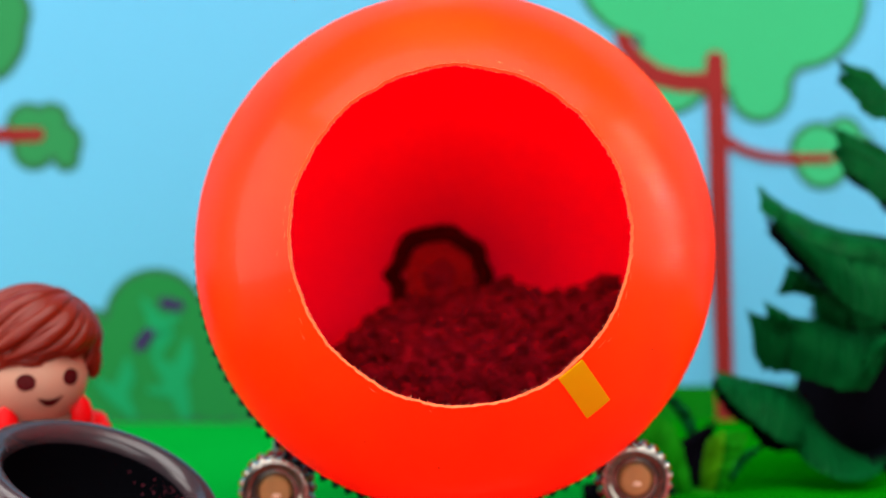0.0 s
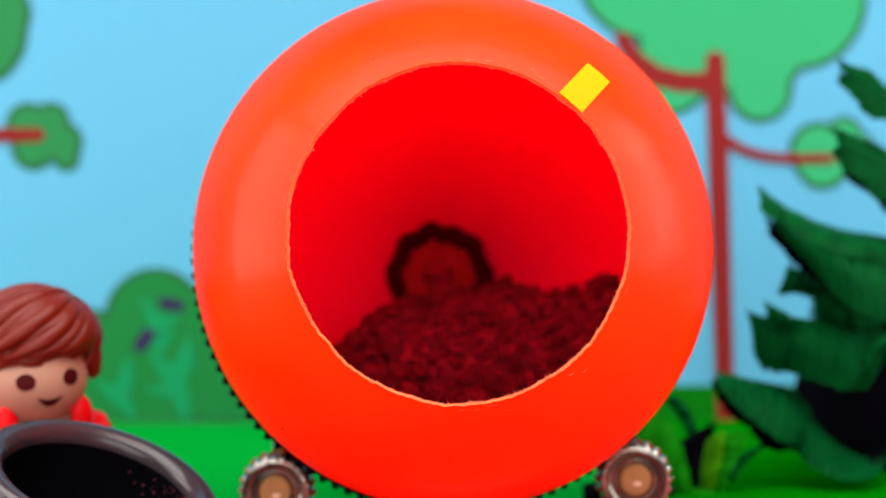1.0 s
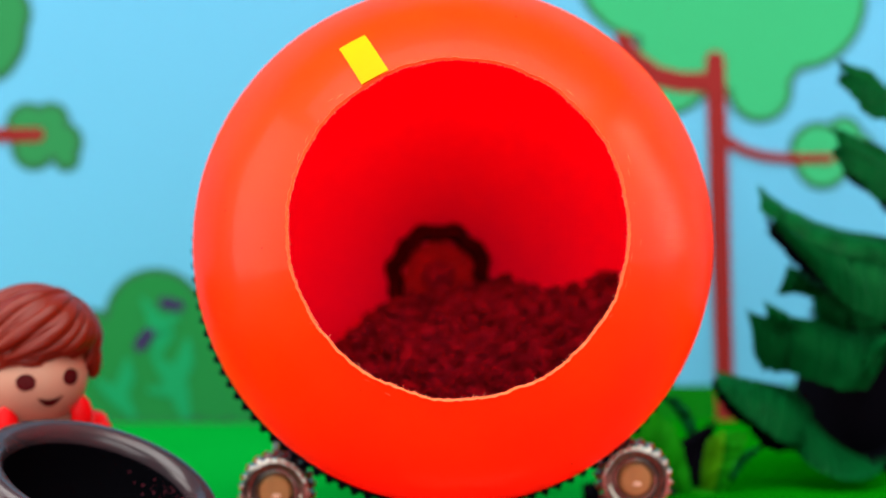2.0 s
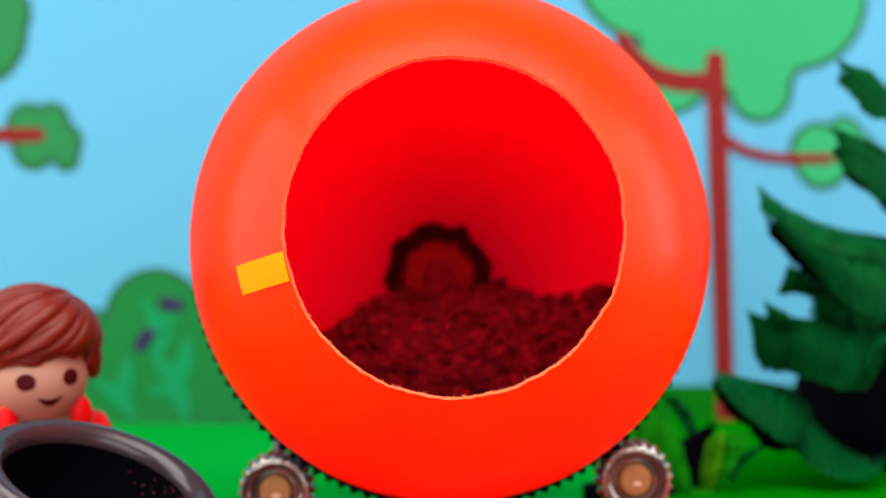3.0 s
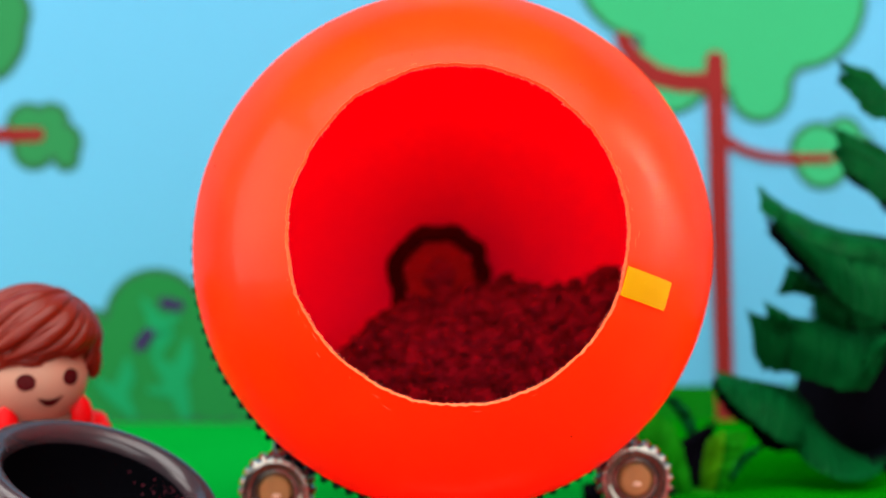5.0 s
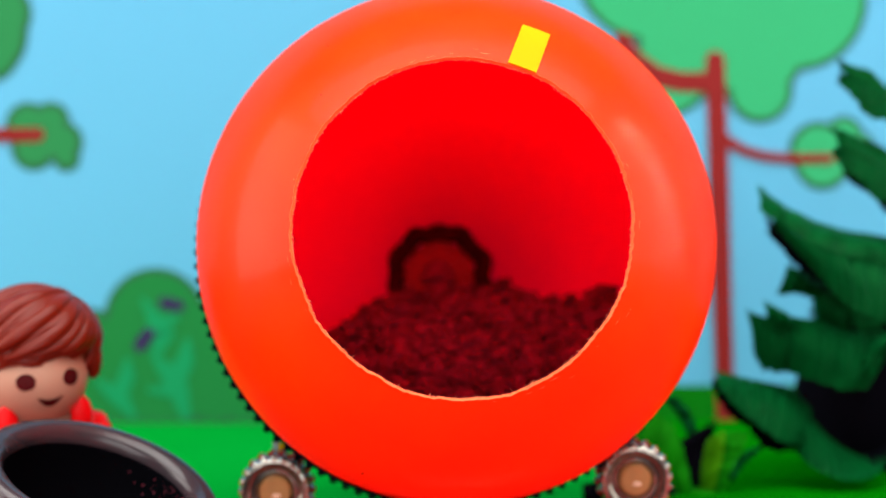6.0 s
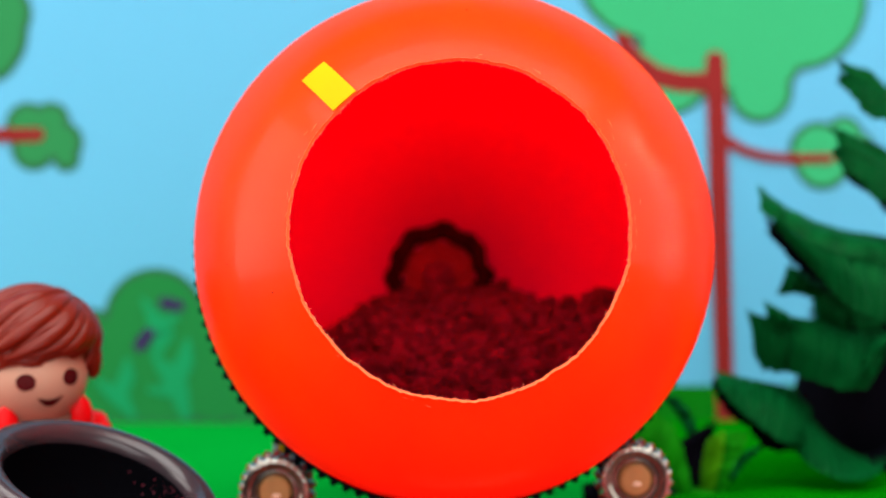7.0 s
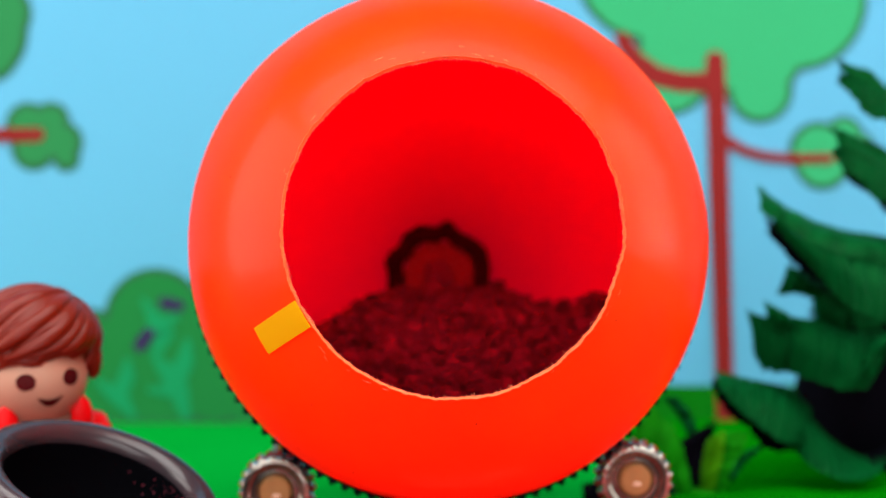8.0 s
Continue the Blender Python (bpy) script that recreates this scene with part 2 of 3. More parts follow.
for k, (path, widths) in enumerate([
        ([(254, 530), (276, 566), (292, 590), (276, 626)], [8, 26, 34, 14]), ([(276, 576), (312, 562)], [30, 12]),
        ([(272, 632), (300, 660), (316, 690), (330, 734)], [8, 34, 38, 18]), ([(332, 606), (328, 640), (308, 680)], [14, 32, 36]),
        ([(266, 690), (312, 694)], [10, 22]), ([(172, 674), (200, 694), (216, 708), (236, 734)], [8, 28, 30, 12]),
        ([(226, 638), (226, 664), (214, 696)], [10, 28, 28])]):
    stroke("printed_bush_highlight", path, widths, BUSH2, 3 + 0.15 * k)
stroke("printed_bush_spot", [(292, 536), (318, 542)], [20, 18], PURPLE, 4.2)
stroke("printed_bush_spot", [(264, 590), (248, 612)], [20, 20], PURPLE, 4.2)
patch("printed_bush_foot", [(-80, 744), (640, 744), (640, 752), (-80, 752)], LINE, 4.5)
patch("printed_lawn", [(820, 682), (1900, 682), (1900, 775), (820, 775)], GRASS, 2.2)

# ---------------------------------------------------------------- mixing drum
R_OUT, R_IN, MOUTH = 0.055, 0.0543, 35.1
DEEP = 1.65  # the back half of the ball is drawn out
CENTRE = Vector((0.0021, 0.302, 0.0682))
TILT = pose(0, 0, 0, -4.1, 0, 0.9)


def rough_rim(a):
    return 0.00025 * noise.noise((math.cos(a) * 4, math.sin(a) * 4, 0.3)) + 0.00012 * noise.noise((math.cos(a) * 30, math.sin(a) * 30, 1.7))


def make_drum():
    drum = tagged(new("mixing_drum"), "glossy orange plastic ball drum with cut mouth, turning on toothed rollers", "mixing drum")
    bm = bmesh.new()
    prof = []
    for k in range(49):
        p = radians(MOUTH + (180 - MOUTH - 0.5) * k / 48)
        prof.append((R_OUT * math.sin(p), -R_OUT * math.cos(p) * (DEEP if p > math.pi / 2 else 1)))
    inner = []
    for k in range(49):
        p = radians(180 - 0.5 - (180 - MOUTH - 0.5) * k / 48)
        inner.append((R_IN * math.sin(p), -R_IN * math.cos(p) * (DEEP if p > math.pi / 2 else 1)))

    def warp(q, a):
        near = max(0, min(1, (-q.y - 0.040) / 0.005))
        rad = Vector((q.x, 0, q.z))
        if rad.length > 1e-6:
            q = q + rad.normalized() * rough_rim(a) * near * 1.6
        return q
    lathe(bm, prof + inner, 192, warp=warp, mat_of=lambda j: 1 if j >= 48 else 0)
    bm.verts.ensure_lookup_table()
    n = 192
    bm.faces.new([bm.verts[48 * n + i] for i in range(n)])
    bm.faces.new([bm.verts[49 * n + i] for i in range(n)]).material_index = 1
    part("shell", bm, [ORANGE, INSIDE], drum, "glossy orange plastic shell")
    # pale, roughly sawn lip
    bm = bmesh.new()
    p = radians(MOUTH)
    ro, yo, ri, yi = R_OUT * math.sin(p), -R_OUT * math.cos(p), R_IN * math.sin(p), -R_IN * math.cos(p)
    lip = [(ro + 0.00005, yo + 0.00003), (ro - 0.00003, yo - 0.00007), (ri + 0.0001, yi - 0.0001), (ri - 0.00006, yi - 0.00002), (ri, yi + 0.00012)]
    lathe(bm, lip, 384, warp=lambda q, a: q + Vector((q.x, 0, q.z)).normalized() * (rough_rim(a) * 1.6 + 0.00014 * noise.noise((a * 60, q.y * 900, 0)) + 0.00012 * noise.noise((a * 170, q.y * 900, 5))) + Vector((0, 0.00018 * noise.noise((a * 110, 4, 0)), 0)))
    part("mouth_lip", bm, LIP, drum, "rough sawn orange plastic edge")
    # fibres left by the saw
    bm = bmesh.new()
    rnd = random.Random(4)
    for _ in range(1100):
        a = rnd.uniform(0, 2 * math.pi)
        if noise.noise((math.cos(a) * 7, math.sin(a) * 7, 3.1)) < rnd.uniform(-0.7, 0.25):
            continue
        base = Vector((math.cos(a), 0, math.sin(a))) * (ri + rough_rim(a) * 1.6) + Vector((0, yi - 0.0001, 0))
        ln = rnd.choice((0.0002, 0.0003, 0.0004, 0.0005, 0.0007)) * rnd.uniform(0.4, 0.9) * (2.4 if rnd.random() < 0.02 else 1)
        inward = Vector((-math.cos(a), rnd.uniform(-0.9, 0.2), -math.sin(a))) + Vector((rnd.uniform(-.7, .7), 0, rnd.uniform(-.7, .7)))
        tube(bm, [base, base + inward.normalized() * ln * 0.6, base + inward.normalized() * ln + Vector((rnd.uniform(-1, 1), 0, rnd.uniform(-1, 1))) * ln * 0.3], [0.00004, 0.000028, 0.000012], 4)
    fib = part("sawn_fringe", bm, CUT, drum, "fine plastic burrs round the mouth")
    fib["kind"] = "stuff"
    # fine scratches and slivers beside the sawn edge
    bm = bmesh.new()
    for _ in range(22):
        a, p = rnd.choice((0.6, 2.3, 4.1, 5.2)) + rnd.gauss(0, 0.28), radians(MOUTH + 0.5 + abs(rnd.gauss(0, 1.5)))
        span, rise = rnd.uniform(0.012, 0.07), rnd.uniform(-0.006, 0.006)
        path = []
        for t in range(6):
            b, q = a + span * t / 5, p + rise * t / 5
            path.append(Vector((math.sin(q) * math.cos(b), -math.cos(q), math.sin(q) * math.sin(b))) * (R_OUT + 0.00001))
        tube(bm, path, [0.000008, 0.00002, 0.00003, 0.00003, 0.00002, 0.000008], 5)
    scr = part("scratch", bm, CUT, drum, "pale scratches beside the sawn edge")
    scr["kind"] = "stuff"
    # tape marker, at angle zero of the drum
    bm = bmesh.new()
    grid = {}
    for i in range(11):
        for j in range(7):
            p = radians(35.1 + 13.6 * i / 10)
            s = (j / 6 - 0.5) * 0.0056
            q = Vector((R_OUT * math.sin(p), -R_OUT * math.cos(p), s))
            for k, h in ((0, 0.00025), (1, 0.00004)):
                grid[i, j, k] = bm.verts.new(q.normalized() * (R_OUT + h))
    for i in range(10):
        for j in range(6):
            for k in (0, 1):
                bm.faces.new([grid[i + a, j + b, k] for a, b in ((0, 0), (1, 0), (1, 1), (0, 1))])
    for i in range(10):
        for j in (0, 6):
            bm.faces.new((grid[i, j, 0], grid[i + 1, j, 0], grid[i + 1, j, 1], grid[i, j, 1]))
    for j in range(6):
        for i in (0, 10):
            bm.faces.new((grid[i, j, 0], grid[i, j + 1, 0], grid[i, j + 1, 1], grid[i, j, 1]))
    part("tape_marker", bm, TAPE, drum, "small yellow tape strip")
    # ring of teeth round the belly
    bm = bmesh.new()
    teeth, n = 116, 116 * 6
    y0, y1 = 0.0175, 0.0225
    off = Vector((math.cos(radians(130)), 0, math.sin(radians(130)))) * 0.0003
    loops = []
    for r0, y in ((0.0510, y0), (None, y0), (None, y1), (0.0490, y1)):
        ring = []
        for i in range(n):
            a = 2 * math.pi * i / n
            r = r0 or (0.0577, 0.0577, 0.0578, 0.0587, 0.0588, 0.0586)[i % 6]
            ring.append(bm.verts.new((r * math.cos(a) + off.x, y, r * math.sin(a) + off.z)))
        loops.append(ring)
    for a, b in zip(loops, loops[1:] + loops[:1]):
        for i in range(n):
            bm.faces.new((a[i], a[(i + 1) % n], b[(i + 1) % n], b[i]))
    part("ring_gear", bm, BLACK, drum, "black toothed plastic ring", smooth=False)
    # specks of dirt
    bm = bmesh.new()
    for _ in range(9):
        a, p = rnd.uniform(0, 6.28), radians(rnd.uniform(37, 75))
        q = Vector((math.sin(p) * math.cos(a), -math.cos(p), math.sin(p) * math.sin(a))) * R_OUT
        bmesh.ops.create_icosphere(bm, subdivisions=1, radius=rnd.uniform(0.00012, 0.0002), matrix=Matrix.Translation(q))
    ob = part("soil_speck", bm, SOIL, drum, "tiny dark specks of soil")
    ob["kind"] = "stuff"
    return drum


drum = make_drum()


def make_hub():
    hub = tagged(new("drive_hub"), "black crusty ring hub at the back of the drum", "drive hub")
    bm = bmesh.new()

    def warp(q, a):
        g = 1 + 0.03 * math.cos(8 * a) + 0.13 * noise.noise((math.cos(a) * 3, math.sin(a) * 3, 0)) + 0.03 * noise.noise((math.cos(a) * 14, math.sin(a) * 14, q.y * 400))
        return Vector((q.x * g, q.y, q.z * g)) if Vector((q.x, 0, q.z)).length > 0.0095 else q
    ring = [(0.0088, 0.0), (0.0092, -0.0022), (0.0104, -0.0028), (0.0123, -0.0022), (0.0131, 0.0), (0.0128, 0.004), (0.0088, 0.004)]
    lathe(bm, [(r * 1.11, y) for r, y in ring], 96, closed=True, warp=warp)
    part("outer_ring", bm, CRUST, hub)
    bm = bmesh.new()
    lathe(bm, [(0.0, -0.0022), (0.0012, -0.0022), (0.0016, -0.0012), (0.0035, -0.0012), (0.0040, -0.0004), (0.0097, -0.0002), (0.0098, 0.003)], 48)
    bmesh.ops.remove_doubles(bm, verts=bm.verts, dist=1e-6)
    part("hub_disc", bm, HUBRED, hub, "worn red plastic centre disc")
    bm = bmesh.new()
    lathe(bm, [(0.0, -0.0040), (0.0028, -0.0037), (0.0042, -0.0024), (0.0046, 0.0)], 32, warp=lambda q, a: q * (1 + 0.28 * noise.noise((math.cos(a) * 1.6, math.sin(a) * 1.6, 5))))
    bmesh.ops.remove_doubles(bm, verts=bm.verts, dist=1e-6)
    part("shaft_end", bm, SOIL, hub, "shaft end caked with soil")
    return hub


hub = make_hub()


def ball_template(sub):
    bm = bmesh.new()
    bmesh.ops.create_icosphere(bm, subdivisions=sub, radius=1)
    bm.verts.ensure_lookup_table()
    got = [v.co.copy() for v in bm.verts], [[v.index for v in f.verts] for f in bm.faces]
    bm.free()
    return got


BALLS = {1: ball_template(1), 2: ball_template(2)}


def clod(verts, faces, where, r, rnd):
    tv, tf = BALLS[2 if r > 0.0010 else 1]
    ph = Vector((rnd.uniform(0, 99), rnd.uniform(0, 99), 0))
    sq = Vector((rnd.uniform(.75, 1.25), rnd.uniform(.75, 1.25), rnd.uniform(.6, 1.0)))
    start = len(verts)
    for n in tv:
        g = r * (1 + 0.55 * noise.noise(n * 1.9 + ph) + 0.45 * noise.noise(n * 4.3 + ph))
        verts.append((where[0] + n.x * sq.x * g, where[1] + n.y * sq.y * g, where[2] + n.z * sq.z * g))
    faces.extend([[start + k for k in f] for f in tf])


def soil_height(x, y):
    """Top of the heap over the drum's centre."""
    top = -0.0138 + 0.20 * (y - 0.075) - 0.35 * max(0, 0.035 - y) + 0.08 * x + 0.0050 * max(0, min(1, (x - 0.030) / 0.010))
    left = -0.0140 + 1.1 * (x + 0.0143)
    mound = 0.0028 * noise.noise((x * 95, y * 95, 7.0)) + 0.0016 * noise.noise((x * 210, y * 210, 2.0))
    return min(top, left) + mound


def make_soil():
    soil = tagged(new("soil_heap"), "dark brown crumbly soil tumbling in the drum", "soil")
    rnd = random.Random(11)
    bm = bmesh.new()
    n, cell = 150, 0.00118

    def inside(x, y, z, limit):
        return x * x + (y / DEEP if y > 0 else y) ** 2 + z * z < limit * limit
    top = {}
    lim = R_IN - 0.0004
    for i in range(n + 1):
        for j in range(n + 1):
            x, y = (i - n / 2) * cell, (j - n / 2) * cell
            z = soil_height(x, y) + 0.0016 * noise.fractal((x * 260, y * 260, 0), 0.8, 2.0, 4)
            if inside(x, y, z, lim) and y > -0.0455:
                low = -math.sqrt(max(0, lim * lim - x * x - (y / DEEP if y > 0 else y) ** 2))
                top[i, j] = (bm.verts.new((x, y, z)), bm.verts.new((x, y, min(low, z - 0.0002))))
    for i, j in list(top):
        quad = [(i, j), (i + 1, j), (i + 1, j + 1), (i, j + 1)]
        if all(q in top for q in quad):
            bm.faces.new([top[q][0] for q in quad])
            bm.faces.new([top[q][1] for q in reversed(quad)])
    twin = {a: b for a, b in top.values()}
    for e in [e for e in bm.edges if len(e.link_faces) == 1 and e.verts[0] in twin and e.verts[1] in twin]:
        a, b = e.verts
        bm.faces.new((a, b, twin[b], twin[a]))
    bmesh.ops.delete(bm, geom=[v for v in bm.verts if not v.link_faces], context="VERTS")
    heap = part("soil_bed", bm, SOIL, soil)
    heap["kind"] = "stuff"
    layers = []
    for layer in range(3):
        verts, faces, made = [], [], 0
        while made < 2000:
            x, y = rnd.uniform(-0.05, 0.05), rnd.uniform(-0.0455, 0.084)
            r = rnd.choice((0.0004, 0.0005, 0.0006, 0.0008, 0.0011, 0.0018)) * (1.7 if rnd.random() < 0.05 else 1)
            z = soil_height(x, y) + rnd.uniform(-0.4, 1.0) * r + 0.0016 * noise.fractal((x * 260, y * 260, 0), 0.8, 2.0, 4)
            if not inside(x, y, z, lim - r * 1.3):
                continue
            clod(verts, faces, (x, y, z), r, rnd)
            made += 1
        me = bpy.data.meshes.new("soil_layer")
        me.from_pydata(verts, [], faces)
        me.materials.append(SOIL)
        ob = new("soil_layer", me)
        ob.parent = soil
        ob["label"] = "loose rolling crumbs of soil"
        ob["kind"] = "stuff"
        layers.append(ob)
    return soil, layers


soil, crumbs = make_soil()


# ---------------------------------------------------------------- toothed rollers on their stand
def make_gear(parent, where):
    gear = part("roller_gear", toothed([(0.0044, 0.0010), (0.0052, -0.0004), (0.0056, -0.0028), (0.0061, -0.0032), (0.0064, -0.0024), (0.0068, -0.0038), (0.0075, -0.0036), (None, -0.0026), (None, 0.0006), (0.0050, 0.0010)], 0),
                STEEL, parent, "chromed toothed roller")
    gear.matrix_basis = Matrix.Translation(where)
    part("rear_wheel", toothed([(0.0052, 0.0010), (None, 0.0009), (None, 0.0046), (0.0052, 0.0048)], 3, 0.0003), REDGEAR, gear, "dark red toothed wheel")
    return gear


def toothed(prof, turn, grow=0.0):
    bm = bmesh.new()
    n = 21 * 6
    tooth = (0.0077, 0.0077, 0.0080, 0.0084, 0.0085, 0.0081)
    rings = []
    for r0, y in prof:
        ring = []
        for i in range(n):
            r, a = r0 or tooth[(i + turn) % 6] + grow, 2 * math.pi * i / n
            ring.append(bm.verts.new((r * math.cos(a), y, r * math.sin(a))))
        rings.append(ring)
    for a, b in zip(rings, rings[1:] + rings[:1]):
        for i in range(n):
            bm.faces.new((a[i], a[(i + 1) % n], b[(i + 1) % n], b[i]))
    return bm


GEAR_L, GEAR_R = Vector((-0.0379, 0.320, 0.0131)), Vector((0.0435, 0.320, 0.0158))
stand = tagged(new("roller_stand"), "dark roller stand under the drum", "roller stand")
part("base_plate", box(bmesh.new(), -0.046, 0.052, 0.3265, 0.352, 0.0, 0.004, 0.0008), BLACK, stand, "black base plate")
gears = []
for g in (GEAR_L, GEAR_R):
    bm = bmesh.new()
    box(bm, g.x - 0.004, g.x + 0.004, 0.3265, 0.332, 0.004, g.z + 0.004, 0.0006)
    part("bracket", bm, BLACK, stand)
    bm = bmesh.new()
    lathe(bm, [(0.0, -0.0030), (0.0031, -0.0030), (0.0037, -0.0025), (0.0037, 0.0075), (0.0, 0.0075)], 32)
    bmesh.ops.remove_doubles(bm, verts=bm.verts, dist=1e-6)
    ax = part("axle", bm, WOOD, stand, "brown wooden axle end")
    ax.matrix_basis = Matrix.Translation(g)
    bm = bmesh.new()
    box(bm, -0.0006, 0.0012, -0.0034, -0.0029, -0.0012, -0.0004, 0.0002)
    mk = part("axle_notch", bm, PALE, ax)
    bm = bmesh.new()
    lathe(bm, [(0.0030, 0.0020), (0.0066, 0.0020), (0.0066, 0.0040), (0.0030, 0.0040)], 32)
    part("washer", bm, BLACK, stand).matrix_basis = Matrix.Translation(g)
    bm = bmesh.new()
    lathe(bm, [(0.0041, 0.0022), (0.0041, -0.0020), (0.0044, -0.0024), (0.0049, -0.0022), (0.0051, 0.0022)], 40)
    part("collar", bm, STEEL, stand, "dull metal collar").matrix_basis = Matrix.Translation(g)
    gears.append(make_gear(stand, g))
part("post", box(bmesh.new(), -0.0396, -0.0381, 0.3262, 0.3275, 0.004, 0.0236, 0.0003), POST, stand, "thin grey post")


part("cap", box(bmesh.new(), -0.0381, -0.0364, 0.3258, 0.3278, 0.0200, 0.0228, 0.0004), TAPE, stand, "small yellow cap")
# unseen rails, added so the drum's belly mirrors two bright arcs
part("reflected_rail", box(bmesh.new(), -0.012, 0.024, 0.2845, 0.287, 0.0, 0.003, 0.0005), PALE, stand, "unseen pale rail, added for its reflection in the drum")
part("reflected_rail", box(bmesh.new(), -0.055, -0.041, 0.2885, 0.291, 0.0, 0.003, 0.0005), PALE, stand, "unseen pale rail, added for its reflection in the drum")


def make_led_strip():
    strip = tagged(new("led_strip"), "upright strip of small white light diodes beside the set", "led strip")
    lean = pose(0, 0, 0, 9.5, 0, 0)
    lean.translation = (0.662, 0.455, 0.02)
    rail = part("rail", box(bmesh.new(), 0.0025, 0.0085, -0.010, 0.010, -0.02, 0.62, 0.001), BLACK, strip)
    rail.matrix_basis = lean
    part("foot", box(bmesh.new(), 0.63, 0.70, 0.41, 0.48, -0.75, -0.004, 0.002), BLACK, strip)
    glow = bpy.data.materials.new("diode_glow")
    glow.use_nodes = True
    b = glow.node_tree.nodes["Principled BSDF"]
    b.inputs["Emission Color"].default_value, b.inputs["Emission Strength"].default_value = (1, 0.97, 0.93, 1), 420
    rnd = random.Random(5)
    for k in range(11):
        z = 0.03 + 0.052 * k
        h = rnd.uniform(0.010, 0.024)
        part("diode", box(bmesh.new(), -0.0005, 0.0028, -0.0035, 0.0035, z - h / 2, z + h / 2, 0.0005), glow, strip).matrix_basis = lean


make_led_strip()


# ---------------------------------------------------------------- black tub
def make_tub():
    tub = tagged(new("tub"), "empty glossy grey-black plastic tub with thick rolled rim", "tub")
    def uneven(q, a):
        return q + 0.0003 * Vector((math.cos(a), 0, math.sin(a))) * noise.noise((math.cos(a) * 1.5, math.sin(a) * 1.5, q.y * 60))
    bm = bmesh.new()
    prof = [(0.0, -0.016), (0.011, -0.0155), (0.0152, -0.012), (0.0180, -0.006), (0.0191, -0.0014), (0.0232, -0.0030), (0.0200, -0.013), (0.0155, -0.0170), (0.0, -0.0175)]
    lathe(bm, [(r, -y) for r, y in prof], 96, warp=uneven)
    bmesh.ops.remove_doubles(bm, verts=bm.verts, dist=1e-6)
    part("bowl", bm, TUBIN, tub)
    bm = bmesh.new()
    prof = [(0.0190, -0.0022), (0.0191, -0.0006), (0.0197, 0.0006), (0.0207, 0.0014), (0.0220, 0.0018), (0.0231, 0.0017), (0.0240, 0.0010), (0.0244, -0.0002), (0.0242, -0.0018), (0.0234, -0.0032)]
    lathe(bm, [(r, -y) for r, y in prof], 96, closed=True, warp=uneven)
    part("rim", bm, TUB, tub, "thick rolled grey-black rim")
    # crumbs of soil stuck to the inner wall
    rnd = random.Random(8)
    verts, faces = [], []
    for _ in range(46):
        a, f = rnd.gauss(0.35, 0.30), rnd.uniform(0.0, 0.55)
        r = 0.0188 - 0.0034 * f ** 1.6
        clod(verts, faces, (r * math.cos(a), 0.002 + 0.0095 * f, r * math.sin(a)), rnd.uniform(0.0001, 0.00042), rnd)
    me = bpy.data.meshes.new("soil_crumbs")
    me.from_pydata(verts, [], faces)
    me.materials.append(CRUMB)
    crumb = new("soil_crumbs", me)
    crumb.parent = tub
    crumb["label"], crumb["kind"] = "reddish soil crumbs stuck inside", "stuff"
    # opening along local -y, stood up and leaned toward the lens and the drum
    n = Vector((0.381, -0.238, 1.0)).normalized()
    turn = Vector((0, -1, 0)).rotation_difference(n).to_matrix().to_4x4()
    tub.matrix_basis = Matrix.Translation((-0.0682, 0.280, 0.0215)) @ turn
    return tub


make_tub()


